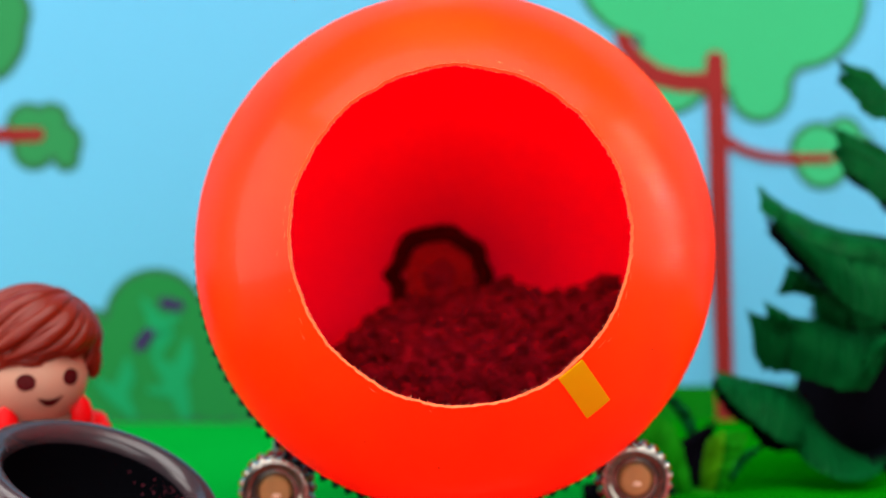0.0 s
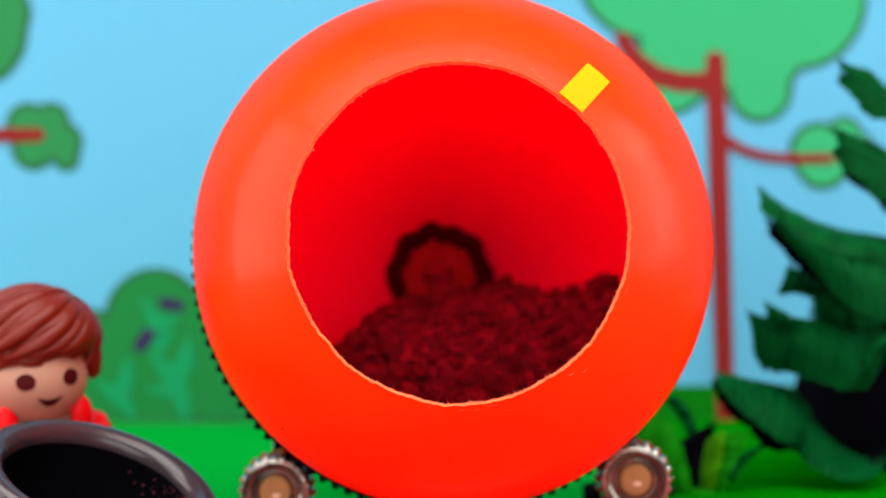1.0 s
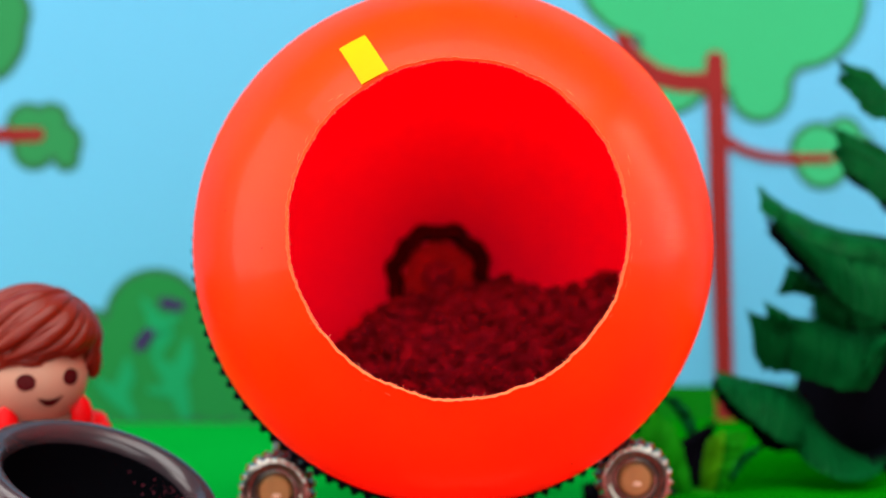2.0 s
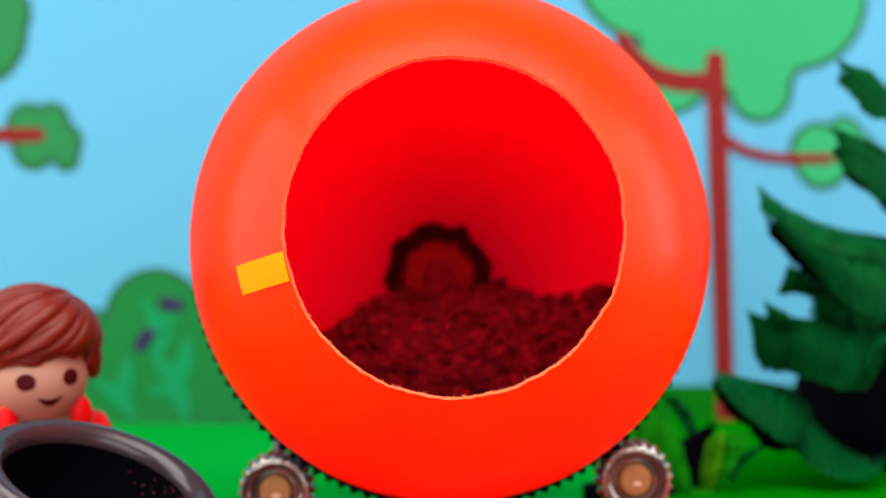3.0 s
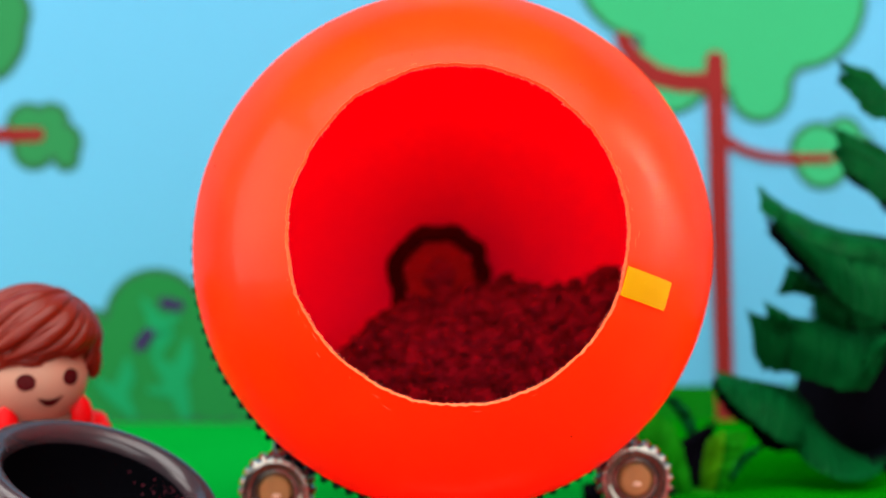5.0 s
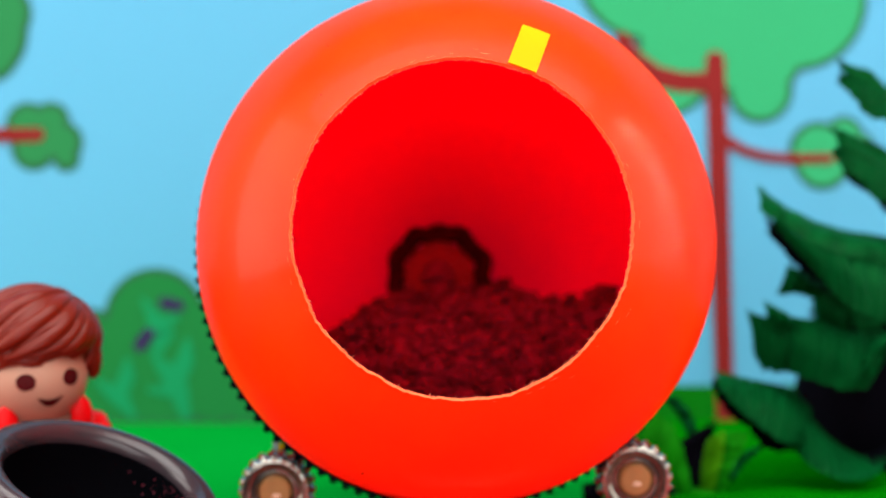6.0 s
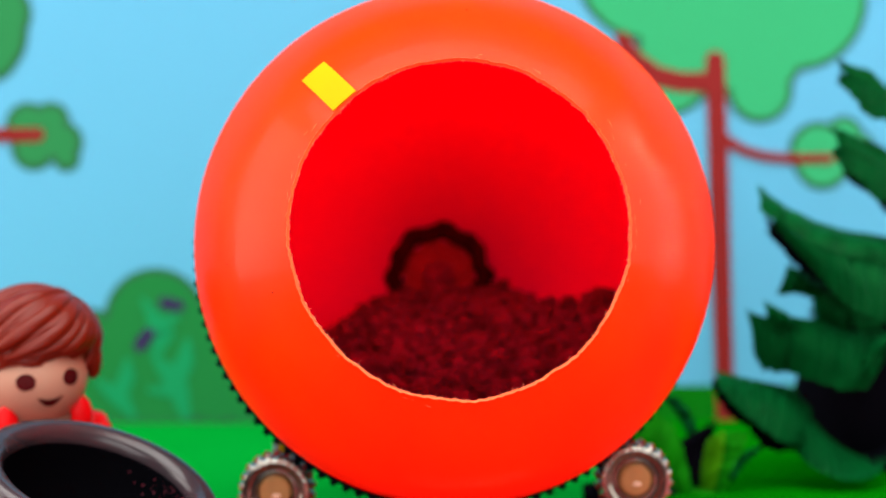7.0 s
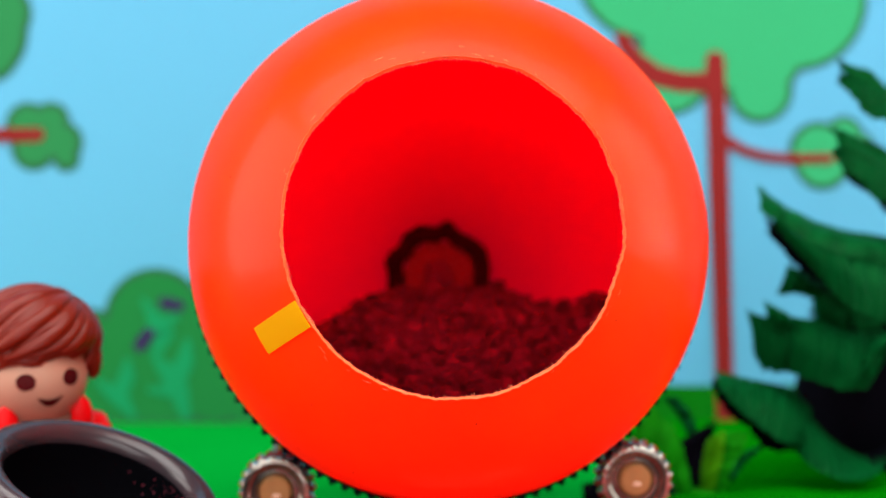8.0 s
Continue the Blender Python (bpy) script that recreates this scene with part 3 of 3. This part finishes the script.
# ---------------------------------------------------------------- toy figure, one mesh
def make_doll():
    bm = bmesh.new()

    def ball(c, r, m, sub=4, shape=None):
        got = bmesh.ops.create_icosphere(bm, subdivisions=sub, radius=1)["verts"]
        for v in got:
            q = shape(v.co.copy()) if shape else v.co
            v.co = Vector(c) + Vector((q.x * r[0], q.y * r[1], q.z * r[2]))
        for f in {f for v in got for f in v.link_faces}:
            f.material_index = m
    # local: face looks along -y, head centre at the origin
    HX, HY, HZ = 0.0118, 0.0112, 0.0108
    ball((0, 0, 0), (HX, HY, HZ), 0, 4)
    ball((0, 0.0005, 0.0045), (0.0114, 0.0108, 0.0108), 0, 4)

    def wave(n):
        swirl = n.x * 3.2 + n.z * 4.2 + 1.2 * noise.noise((n.x * 1.6, n.y * 1.6, n.z * 1.6 + 4))
        return abs(math.sin(swirl * 1.9)) ** 0.8

    def hair(q):
        n = q.normalized()
        return n * (0.955 + 0.03 * wave(n) + 0.03 * noise.noise(n * 3.0))
    ball((0.0008, 0.0022, 0.0070), (0.0149, 0.0138, 0.0132), 1, 6, hair)
    kill = []
    for v in bm.verts:
        if any(f.material_index != 1 for f in v.link_faces):
            continue
        x, y, z = v.co
        fringe = 0.0040 + 0.10 * x + 0.0007 * math.sin(x * 700)
        if y < -0.0045 and z < fringe:
            kill.append(v)
        elif y >= -0.0045 and z < -0.0045 + 0.0006 * math.sin(y * 900):
            kill.append(v)
    bmesh.ops.delete(bm, geom=kill, context="VERTS")
    # combed locks spread from a whorl: a swept fringe in two layers, straight sides
    rnd = random.Random(2)
    whorl = Vector((0.66, -0.05, 0.75)).normalized()

    def lock(az, el, sag, thick, reach):
        tip = Vector((math.sin(az) * math.cos(el), -math.cos(az) * math.cos(el), math.sin(el)))
        path, rad = [], []
        for t in range(20):
            f = 0.04 + 0.96 * t / 19
            q = whorl.slerp(tip, f)
            q = (q + Vector((0.10 * math.sin(math.pi * f), -0.14 * math.sin(math.pi * f), -sag * math.sin(math.pi * f)))).normalized()
            q = q + Vector((-0.07, 0, 0.03)) * f ** 5
            path.append((0.0008 + 0.0138 * reach * q.x, 0.0022 + 0.0130 * reach * q.y, 0.0070 + 0.0126 * reach * q.z))
            rad.append(thick * (0.10 + 0.90 * math.sin(math.pi * min(1, 0.12 + 0.86 * f)) ** 0.8))
        nb = set(bm.faces)
        tube(bm, path, rad, 10)
        for f in set(bm.faces) - nb:
            f.material_index = 1
    for k in range(17):
        f = k / 16
        lock(-2.1 + 2.75 * f, -0.13 - 0.10 * math.sin(3.0 * f) + 0.09 * math.sin(k * 2.4), 0.16, 0.00175 * rnd.uniform(0.7, 1.35), 0.975)
    for k in range(13):
        f = k / 12
        lock(-2.0 + 2.45 * f, 0.13 + 0.13 * math.sin(k * 1.9), 0.20, 0.00160 * rnd.uniform(0.7, 1.4), 1.005)
    for k in range(9):
        f = k / 8
        lock(-1.9 + 2.5 * f, 0.52 + 0.12 * math.sin(k * 2.7), 0.10, 0.00120 * rnd.uniform(0.8, 1.3), 1.015)
    for k in range(6):
        f = k / 5
        lock(-1.35 + 1.75 * f, -0.02 - 0.12 * math.sin(3.0 * f) + 0.06 * math.sin(k * 3.1), 0.30, 0.00185 * rnd.uniform(0.85, 1.2), 1.02)
    for k in range(9):
        f = k / 8
        lock(0.92 + 1.6 * f, -0.66 - 0.10 * f, -0.05, 0.00210, 1.005)

    ball((0.0128, -0.0020, 0.0036), (0.0023, 0.0036, 0.0056), 1, 4)

    # eyes and mouth lie on the face
    def on_face(x, z, lift):
        y = -HY * math.sqrt(max(0.01, 1 - (x / HX) ** 2 - (z / HZ) ** 2)) - lift
        return Vector((x, y, z))
    for ex in (-0.0050, 0.0050):
        c = bm.verts.new(on_face(ex, 0.0002, 0.00022))
        ring = [bm.verts.new(on_face(ex + 0.0020 * math.cos(6.28319 * i / 24), 0.0002 + 0.0019 * math.sin(6.28319 * i / 24), 0.00012)) for i in range(24)]
        for i in range(24):
            f = bm.faces.new((c, ring[i], ring[(i + 1) % 24]))
            f.material_index = 2
    up, dn = [], []
    for i in range(13):
        f = i / 12
        x = -0.0029 + 0.0058 * f
        bend = 4 * f * (1 - f)
        up.append(bm.verts.new(on_face(x, -0.0035 - 0.0008 * bend + 0.0001, 0.00014)))
        dn.append(bm.verts.new(on_face(x, -0.0036 - 0.0022 * bend, 0.00014)))
    for i in range(12):
        f = bm.faces.new((up[i], up[i + 1], dn[i + 1], dn[i]))
        f.material_index = 2

    # neck, jacket with collar, arms, legs down to the board
    def column(prof, m, sx=1.0, sy=1.0, dx=0.0):
        nb = set(bm.faces)
        rings = []
        for r, z in prof:
            rings.append([bm.verts.new((dx + sx * r * math.cos(6.28319 * i / 32), 0.0005 + sy * r * math.sin(6.28319 * i / 32), z)) for i in range(32)])
        for a, b in zip(rings, rings[1:]):
            for i in range(32):
                bm.faces.new((a[i], a[(i + 1) % 32], b[(i + 1) % 32], b[i]))
        bm.faces.new(rings[0])
        bm.faces.new(rings[-1])
        for f in set(bm.faces) - nb:
            f.material_index = m
    column([(0.0080, -0.006), (0.0086, -0.0125)], 0, 1.0, 0.75)
    column([(0.0070, -0.0102), (0.0100, -0.0116), (0.0108, -0.016), (0.0110, -0.028)], 3, 1.0, 0.62)
    column([(0.0106, -0.0278), (0.0104, -0.0375), (0.0106, -0.0388)], 2, 1.0, 0.6)
    for sx in (-1, 1):
        ball((sx * 0.0084, -0.0050, -0.0094), (0.0026, 0.0018, 0.0046), 3, 3)
        ball((sx * 0.0118, -0.0006, -0.0122), (0.0040, 0.0040, 0.0030), 3, 3)
        ball((sx * 0.0136, -0.0026, -0.0185), (0.0030, 0.0034, 0.0078), 3, 3)
    ob = new("toy_figure", mesh_of("toy_figure", bm, [SKIN, HAIR, EYEM, RED]))
    ob.matrix_basis = pose(-0.0924, 0.318, 0.0390, 0, -5, 33)
    return tagged(ob, "small plastic toy figure with brown moulded hair and red jacket", "toy figure")


make_doll()


# ---------------------------------------------------------------- plastic plants
def leaf(bm, base, bend, tip, width, normal, seed, fold=0.25, back=1.0):
    """A thick ribbed leaf along a bent midrib."""
    rnd = random.Random(seed)
    base, bend, tip, normal = Vector(base), Vector(bend), Vector(tip), Vector(normal).normalized()
    n, m = 90, 10
    top, under = {}, {}
    ph = rnd.uniform(0, 6)
    for i in range(n + 1):
        s = i / n
        p = base * (1 - s) ** 2 + bend * 2 * s * (1 - s) + tip * s * s
        d = ((bend - base) * (1 - s) + (tip - bend) * s).normalized()
        side = d.cross(normal).normalized()
        up = side.cross(d).normalized()
        prof = (min(1, 0.35 + s * 2.4)) * (1 - 0.55 * max(0, (s - 0.5) / 0.5) ** 1.6)
        for j in range(-m, m + 1):
            f = j / m
            tear = max(0, math.sin(s * 21 + ph + (1.3 if j > 0 else 0)) - 0.75) * 4
            notch = 1 - (0.12 * tear - 0.10 * noise.noise((s * 14, j * 0.1, ph))) * abs(f) ** 3
            w = width / 2 * prof * notch * (back if j > 0 else 1)
            rib = 0.0008 * math.sin(s * 88 + 2.0 * noise.noise((s * 9, f, ph)) - abs(f) * 9 + ph) * abs(f) ** 0.5 * (1 - 0.7 * abs(f) ** 4) + 0.0007 * math.sin(s * 13 + 2 * f + ph) * abs(f)
            q = p + side * (f * w) - up * (fold * w * abs(f) ** 1.3) + up * rib + d * (abs(f) * w * 0.30) + d * (0.0012 * s ** 6 * math.sin(f * 9 + ph))
            if j == 0:
                q = q + up * 0.0005
            th = 0.0004
            top[i, j] = bm.verts.new(q)
            under[i, j] = bm.verts.new(q - up * th * (1 if abs(j) < m else 0.2))
    # second slot on the rear faces: underside shade painted as black
    for i in range(n):
        for j in range(-m, m):
            k = [(i, j), (i + 1, j), (i + 1, j + 1), (i, j + 1)]
            bm.faces.new([top[q] for q in k])
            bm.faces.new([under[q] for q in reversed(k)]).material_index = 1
    for i in range(n):
        for j in (-m, m):
            bm.faces.new((top[i, j], top[i + 1, j], under[i + 1, j], under[i, j]))
    for j in range(-m, m):
        for i in (0, n):
            bm.faces.new((top[i, j], top[i, j + 1], under[i, j + 1], under[i, j]))
    return bm


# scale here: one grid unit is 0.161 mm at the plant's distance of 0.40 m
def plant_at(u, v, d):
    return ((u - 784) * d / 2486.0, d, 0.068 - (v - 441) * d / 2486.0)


def blade(upper, lower, ribs, seed, bulge=0.003):
    """A ribbed leaf blade that hangs from one edge curve to another."""
    def along(ctrl, s):
        p = [Vector(plant_at(*c)) for c in ctrl]
        p = [2 * p[0] - p[1]] + p + [2 * p[-1] - p[-2]]
        x = s * (len(ctrl) - 1)
        k = min(int(x), len(ctrl) - 2)
        x -= k
        a, b, c, d = p[k:k + 4]
        return 0.5 * (2 * b + (c - a) * x + (2 * a - 5 * b + 4 * c - d) * x * x + (3 * b - a - 3 * c + d) * x ** 3)
    bm = bmesh.new()
    n, m = 72, 14
    ph = seed * 1.7
    front, rear = {}, {}
    for i in range(n + 1):
        s = i / n
        a, b = along(upper, s), along(lower, s)
        for j in range(m + 1):
            f = j / m
            wob = f + 0.045 * noise.noise((s * 9, ph, 1)) * f ** 2 + 0.02 * noise.noise((s * 30, ph, 2)) * f ** 3
            q = a.lerp(b, wob) + 0.0016 * (b - a) * noise.noise((s * 4, f * 3, ph))
            rib = 0.00085 * math.sin(6.28319 * ribs * s + 1.6 * f + 1.1 * noise.noise((s * 6, f * 2, ph))) * math.sin(math.pi * (0.12 + 0.76 * f))
            fine = 0.00016 * math.sin(6.28319 * ribs * 3.4 * s + 2.2 * f + ph)
            q = q + Vector((0, -1, 0.25)) * (bulge * math.sin(math.pi * f) * min(1, 0.4 + 3 * s) + rib + fine)
            front[i, j] = bm.verts.new(q)
            edge = 0.3 if j in (0, m) or i in (0, n) else 1.0
            rear[i, j] = bm.verts.new(q + Vector((0, 0.0005 * edge, 0)))
    # rear faces go to the second slot, black in place of shade
    for i in range(n):
        for j in range(m):
            k = [(i, j), (i + 1, j), (i + 1, j + 1), (i, j + 1)]
            bm.faces.new([front[q] for q in k])
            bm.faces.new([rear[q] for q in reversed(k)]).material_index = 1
    for i in range(n):
        for j in (0, m):
            bm.faces.new((front[i, j], front[i + 1, j], rear[i + 1, j], rear[i, j]))
    for j in range(m):
        for i in (0, n):
            bm.faces.new((front[i, j], front[i, j + 1], rear[i, j + 1], rear[i, j]))
    return bm


def make_plant():
    plant = tagged(new("plastic_plant"), "dark green plastic plant with stacked ribbed drooping leaves", "plant")
    # swollen black stem: shade in the hollows between leaves put into a solid
    bm = bmesh.new()
    path = [(0.152, 0.430, 0.0), (0.142, 0.430, 0.007), (0.132, 0.430, 0.014), (0.128, 0.430, 0.024), (0.1295, 0.430, 0.034), (0.137, 0.430, 0.047), (0.143, 0.430, 0.060), (0.150, 0.430, 0.072), (0.154, 0.430, 0.100), (0.155, 0.430, 0.145)]
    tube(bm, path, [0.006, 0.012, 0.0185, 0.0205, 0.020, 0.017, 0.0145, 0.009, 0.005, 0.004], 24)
    part("stem_and_shade", bm, BLACK, plant, "thick black body filling the shaded hollow between the leaves")
    up = (0, -.3, .95)
    leaves = [
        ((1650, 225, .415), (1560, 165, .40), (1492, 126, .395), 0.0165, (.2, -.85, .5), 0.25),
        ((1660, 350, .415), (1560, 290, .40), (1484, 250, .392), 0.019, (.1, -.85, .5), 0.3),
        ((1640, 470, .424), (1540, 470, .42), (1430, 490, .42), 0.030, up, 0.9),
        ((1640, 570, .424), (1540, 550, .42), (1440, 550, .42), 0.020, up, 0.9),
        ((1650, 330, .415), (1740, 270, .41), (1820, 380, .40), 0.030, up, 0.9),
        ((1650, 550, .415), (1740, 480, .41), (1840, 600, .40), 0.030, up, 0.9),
    ]
    for k, (b, c, t, w, nrm, fold) in enumerate(leaves):
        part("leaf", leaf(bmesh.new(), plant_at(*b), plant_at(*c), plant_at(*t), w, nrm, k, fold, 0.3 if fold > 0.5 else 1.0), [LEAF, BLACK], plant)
    # broad leaves hang as ribbed blades from an upper to a lower edge
    blades = [
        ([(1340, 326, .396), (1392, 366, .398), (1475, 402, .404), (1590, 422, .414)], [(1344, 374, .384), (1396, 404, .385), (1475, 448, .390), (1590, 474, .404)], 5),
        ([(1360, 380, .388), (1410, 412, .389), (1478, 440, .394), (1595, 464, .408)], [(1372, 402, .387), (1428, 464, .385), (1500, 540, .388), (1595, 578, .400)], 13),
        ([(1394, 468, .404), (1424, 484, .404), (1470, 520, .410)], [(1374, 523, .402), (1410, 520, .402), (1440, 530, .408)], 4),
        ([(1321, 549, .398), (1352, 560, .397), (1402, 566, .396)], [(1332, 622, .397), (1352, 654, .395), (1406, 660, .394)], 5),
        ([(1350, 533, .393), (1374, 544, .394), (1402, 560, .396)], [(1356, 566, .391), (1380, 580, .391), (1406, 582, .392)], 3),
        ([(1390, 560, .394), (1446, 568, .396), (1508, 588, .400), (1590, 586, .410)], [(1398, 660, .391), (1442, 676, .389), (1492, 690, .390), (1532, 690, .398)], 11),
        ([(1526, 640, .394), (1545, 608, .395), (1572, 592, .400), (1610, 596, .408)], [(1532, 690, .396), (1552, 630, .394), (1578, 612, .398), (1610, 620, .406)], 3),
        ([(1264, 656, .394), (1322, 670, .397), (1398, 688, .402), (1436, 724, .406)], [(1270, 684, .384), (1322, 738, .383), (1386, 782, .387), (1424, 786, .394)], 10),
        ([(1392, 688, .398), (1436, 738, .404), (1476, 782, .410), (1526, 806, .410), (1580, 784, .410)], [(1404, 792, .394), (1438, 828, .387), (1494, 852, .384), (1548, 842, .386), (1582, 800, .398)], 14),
    ]
    for k, (a, b, ribs) in enumerate(blades):
        part("leaf", blade(a, b, ribs, k), [LEAF, BLACK], plant)
    # black leaf copies below three leaves, their shade put into the colour
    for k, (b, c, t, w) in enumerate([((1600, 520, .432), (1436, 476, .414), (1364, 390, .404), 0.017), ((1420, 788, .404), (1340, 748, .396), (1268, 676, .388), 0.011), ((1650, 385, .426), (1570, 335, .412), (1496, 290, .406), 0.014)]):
        part("leaf_shade", leaf(bmesh.new(), plant_at(*b), plant_at(*c), plant_at(*t), w, up, 70 + k, 0.9, 0.3), [BLACK, BLACK], plant, "black leaf copy standing in for shade under a leaf")
    low = tagged(new("low_plant"), "fresh green plastic plant with short upright leaves", "plant")
    blades = [
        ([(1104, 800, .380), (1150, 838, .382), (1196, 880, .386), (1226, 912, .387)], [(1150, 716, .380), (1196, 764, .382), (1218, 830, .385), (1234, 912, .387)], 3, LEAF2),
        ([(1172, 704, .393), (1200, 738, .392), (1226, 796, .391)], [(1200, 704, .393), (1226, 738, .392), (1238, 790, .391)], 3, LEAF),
        # black blade added for the shaded gap between the leaves
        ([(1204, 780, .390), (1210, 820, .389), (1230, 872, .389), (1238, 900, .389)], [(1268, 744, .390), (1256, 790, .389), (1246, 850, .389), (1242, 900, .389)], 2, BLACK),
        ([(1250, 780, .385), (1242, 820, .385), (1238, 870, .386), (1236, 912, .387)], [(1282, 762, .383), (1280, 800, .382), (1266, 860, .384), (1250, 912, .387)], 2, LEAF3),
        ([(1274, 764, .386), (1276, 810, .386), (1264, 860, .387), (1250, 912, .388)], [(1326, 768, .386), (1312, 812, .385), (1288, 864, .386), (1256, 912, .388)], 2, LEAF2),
        # added black blade for the unidentified dark area below the drum
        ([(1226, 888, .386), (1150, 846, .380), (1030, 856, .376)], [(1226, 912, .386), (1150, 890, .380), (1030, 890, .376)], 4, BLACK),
        # thin dark blade added for shadow stripes on the lawn
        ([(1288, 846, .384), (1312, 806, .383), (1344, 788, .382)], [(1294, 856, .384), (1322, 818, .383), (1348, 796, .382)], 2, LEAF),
    ]
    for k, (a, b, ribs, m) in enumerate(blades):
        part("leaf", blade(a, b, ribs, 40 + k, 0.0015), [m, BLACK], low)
    bm = bmesh.new()
    tube(bm, [(0.0708, 0.386, 0.0), (0.0708, 0.386, 0.002)], [0.004, 0.003], 12)
    part("foot", bm, LEAF2, low)


make_plant()

# ---------------------------------------------------------------- turning, by hand, six small pushes a second
ANGLES = [-51.0, -34.4, -21.1, 0.0, 19.5, 37.6, 49.1, 58.4, 72.3, 85.1, 94.2, 106.5, 118.8, 131.1, 143.3, 155.6, 168.9,
          182.4, 193.5, 198.6, 206.6, 219.2, 227.1, 242.5, 257.7, 270.0, 285.9, 298.0, 313.9, 329.2, 344.1, 359.0, 373.8, 388.7, 403.6,
          418.6, 429.5, 442.7, 455.4, 465.3, 477.6, 483.3, 491.9, 503.9, 519.2, 530.4, 542.0, 555.0, 570.2]
SHIFT = {0: (4, 416), 3: (9, 415), 6: (0, 412), 9: (3, 406), 18: (-6.5, 401), 21: (-9, 405), 24: (-10.5, 412), 27: (-4.5, 419),
         36: (7, 404.5), 39: (8.5, 404.5), 42: (2.5, 406), 45: (-5, 406), 48: (-9.5, 402.5)}
ROCK = {0: 0, 3: 4, 6: 0, 9: 4, 10: 2, 18: -5, 21: -6, 24: -9, 26: -5, 27: -3, 30: 3, 33: -1, 36: -5, 39: 3, 40: 2, 42: -6, 45: -6, 48: -8}


def between(table, k):
    keys = sorted(table)
    lo = max(q for q in keys if q <= k)
    hi = min(q for q in keys if q >= k)
    return table[lo] if lo == hi else table[lo] + (table[hi] - table[lo]) * (k - lo) / (hi - lo)


def steps(pose_of):
    """Rows that hold each of the 49 positions for five frames at thirty a second."""
    rows = []
    for k in range(49):
        first, last = max(0, 5 * k - 2), min(240, 5 * k + 2)
        for f in (first, last):
            rows.append((f / 30.0, pose_of(k)))
    return rows


def motions():
    sx = {k: v[0] for k, v in SHIFT.items()}
    sz = {k: v[1] - 409 for k, v in SHIFT.items()}

    def drum_pose(k):
        return Matrix.Translation(CENTRE + Vector((between(sx, k), 0, -between(sz, k))) * 0.000105) @ TILT @ pose(0, 0, 0, 0, -ANGLES[k], 0)
    walk(drum, steps(drum_pose))
    walk(hub, steps(lambda k: Matrix.Translation((-0.0011, 0.3870, 0.0605)) @ pose(0, 0, 0, -4, 0, 2) @ pose(0, 0, 0, 0, -ANGLES[k], 0)))
    walk(soil, steps(lambda k: Matrix.Translation(CENTRE + Vector((between(sx, k), 0, -between(sz, k))) * 0.00006) @ pose(0, 0, 0, 0, -between(ROCK, k), 0)))
    for n, ob in enumerate(crumbs):
        walk(ob, steps(lambda k: pose(0, 0, 0, 0, 2.2 * math.sin(k * 2.1 + n * 2.1), 0)))
    for g, where in zip(gears, (GEAR_L, GEAR_R)):
        walk(g, steps(lambda k: Matrix.Translation(where) @ pose(0, 0, 0, 0, ANGLES[k] * 4.0, 0)))


motions()
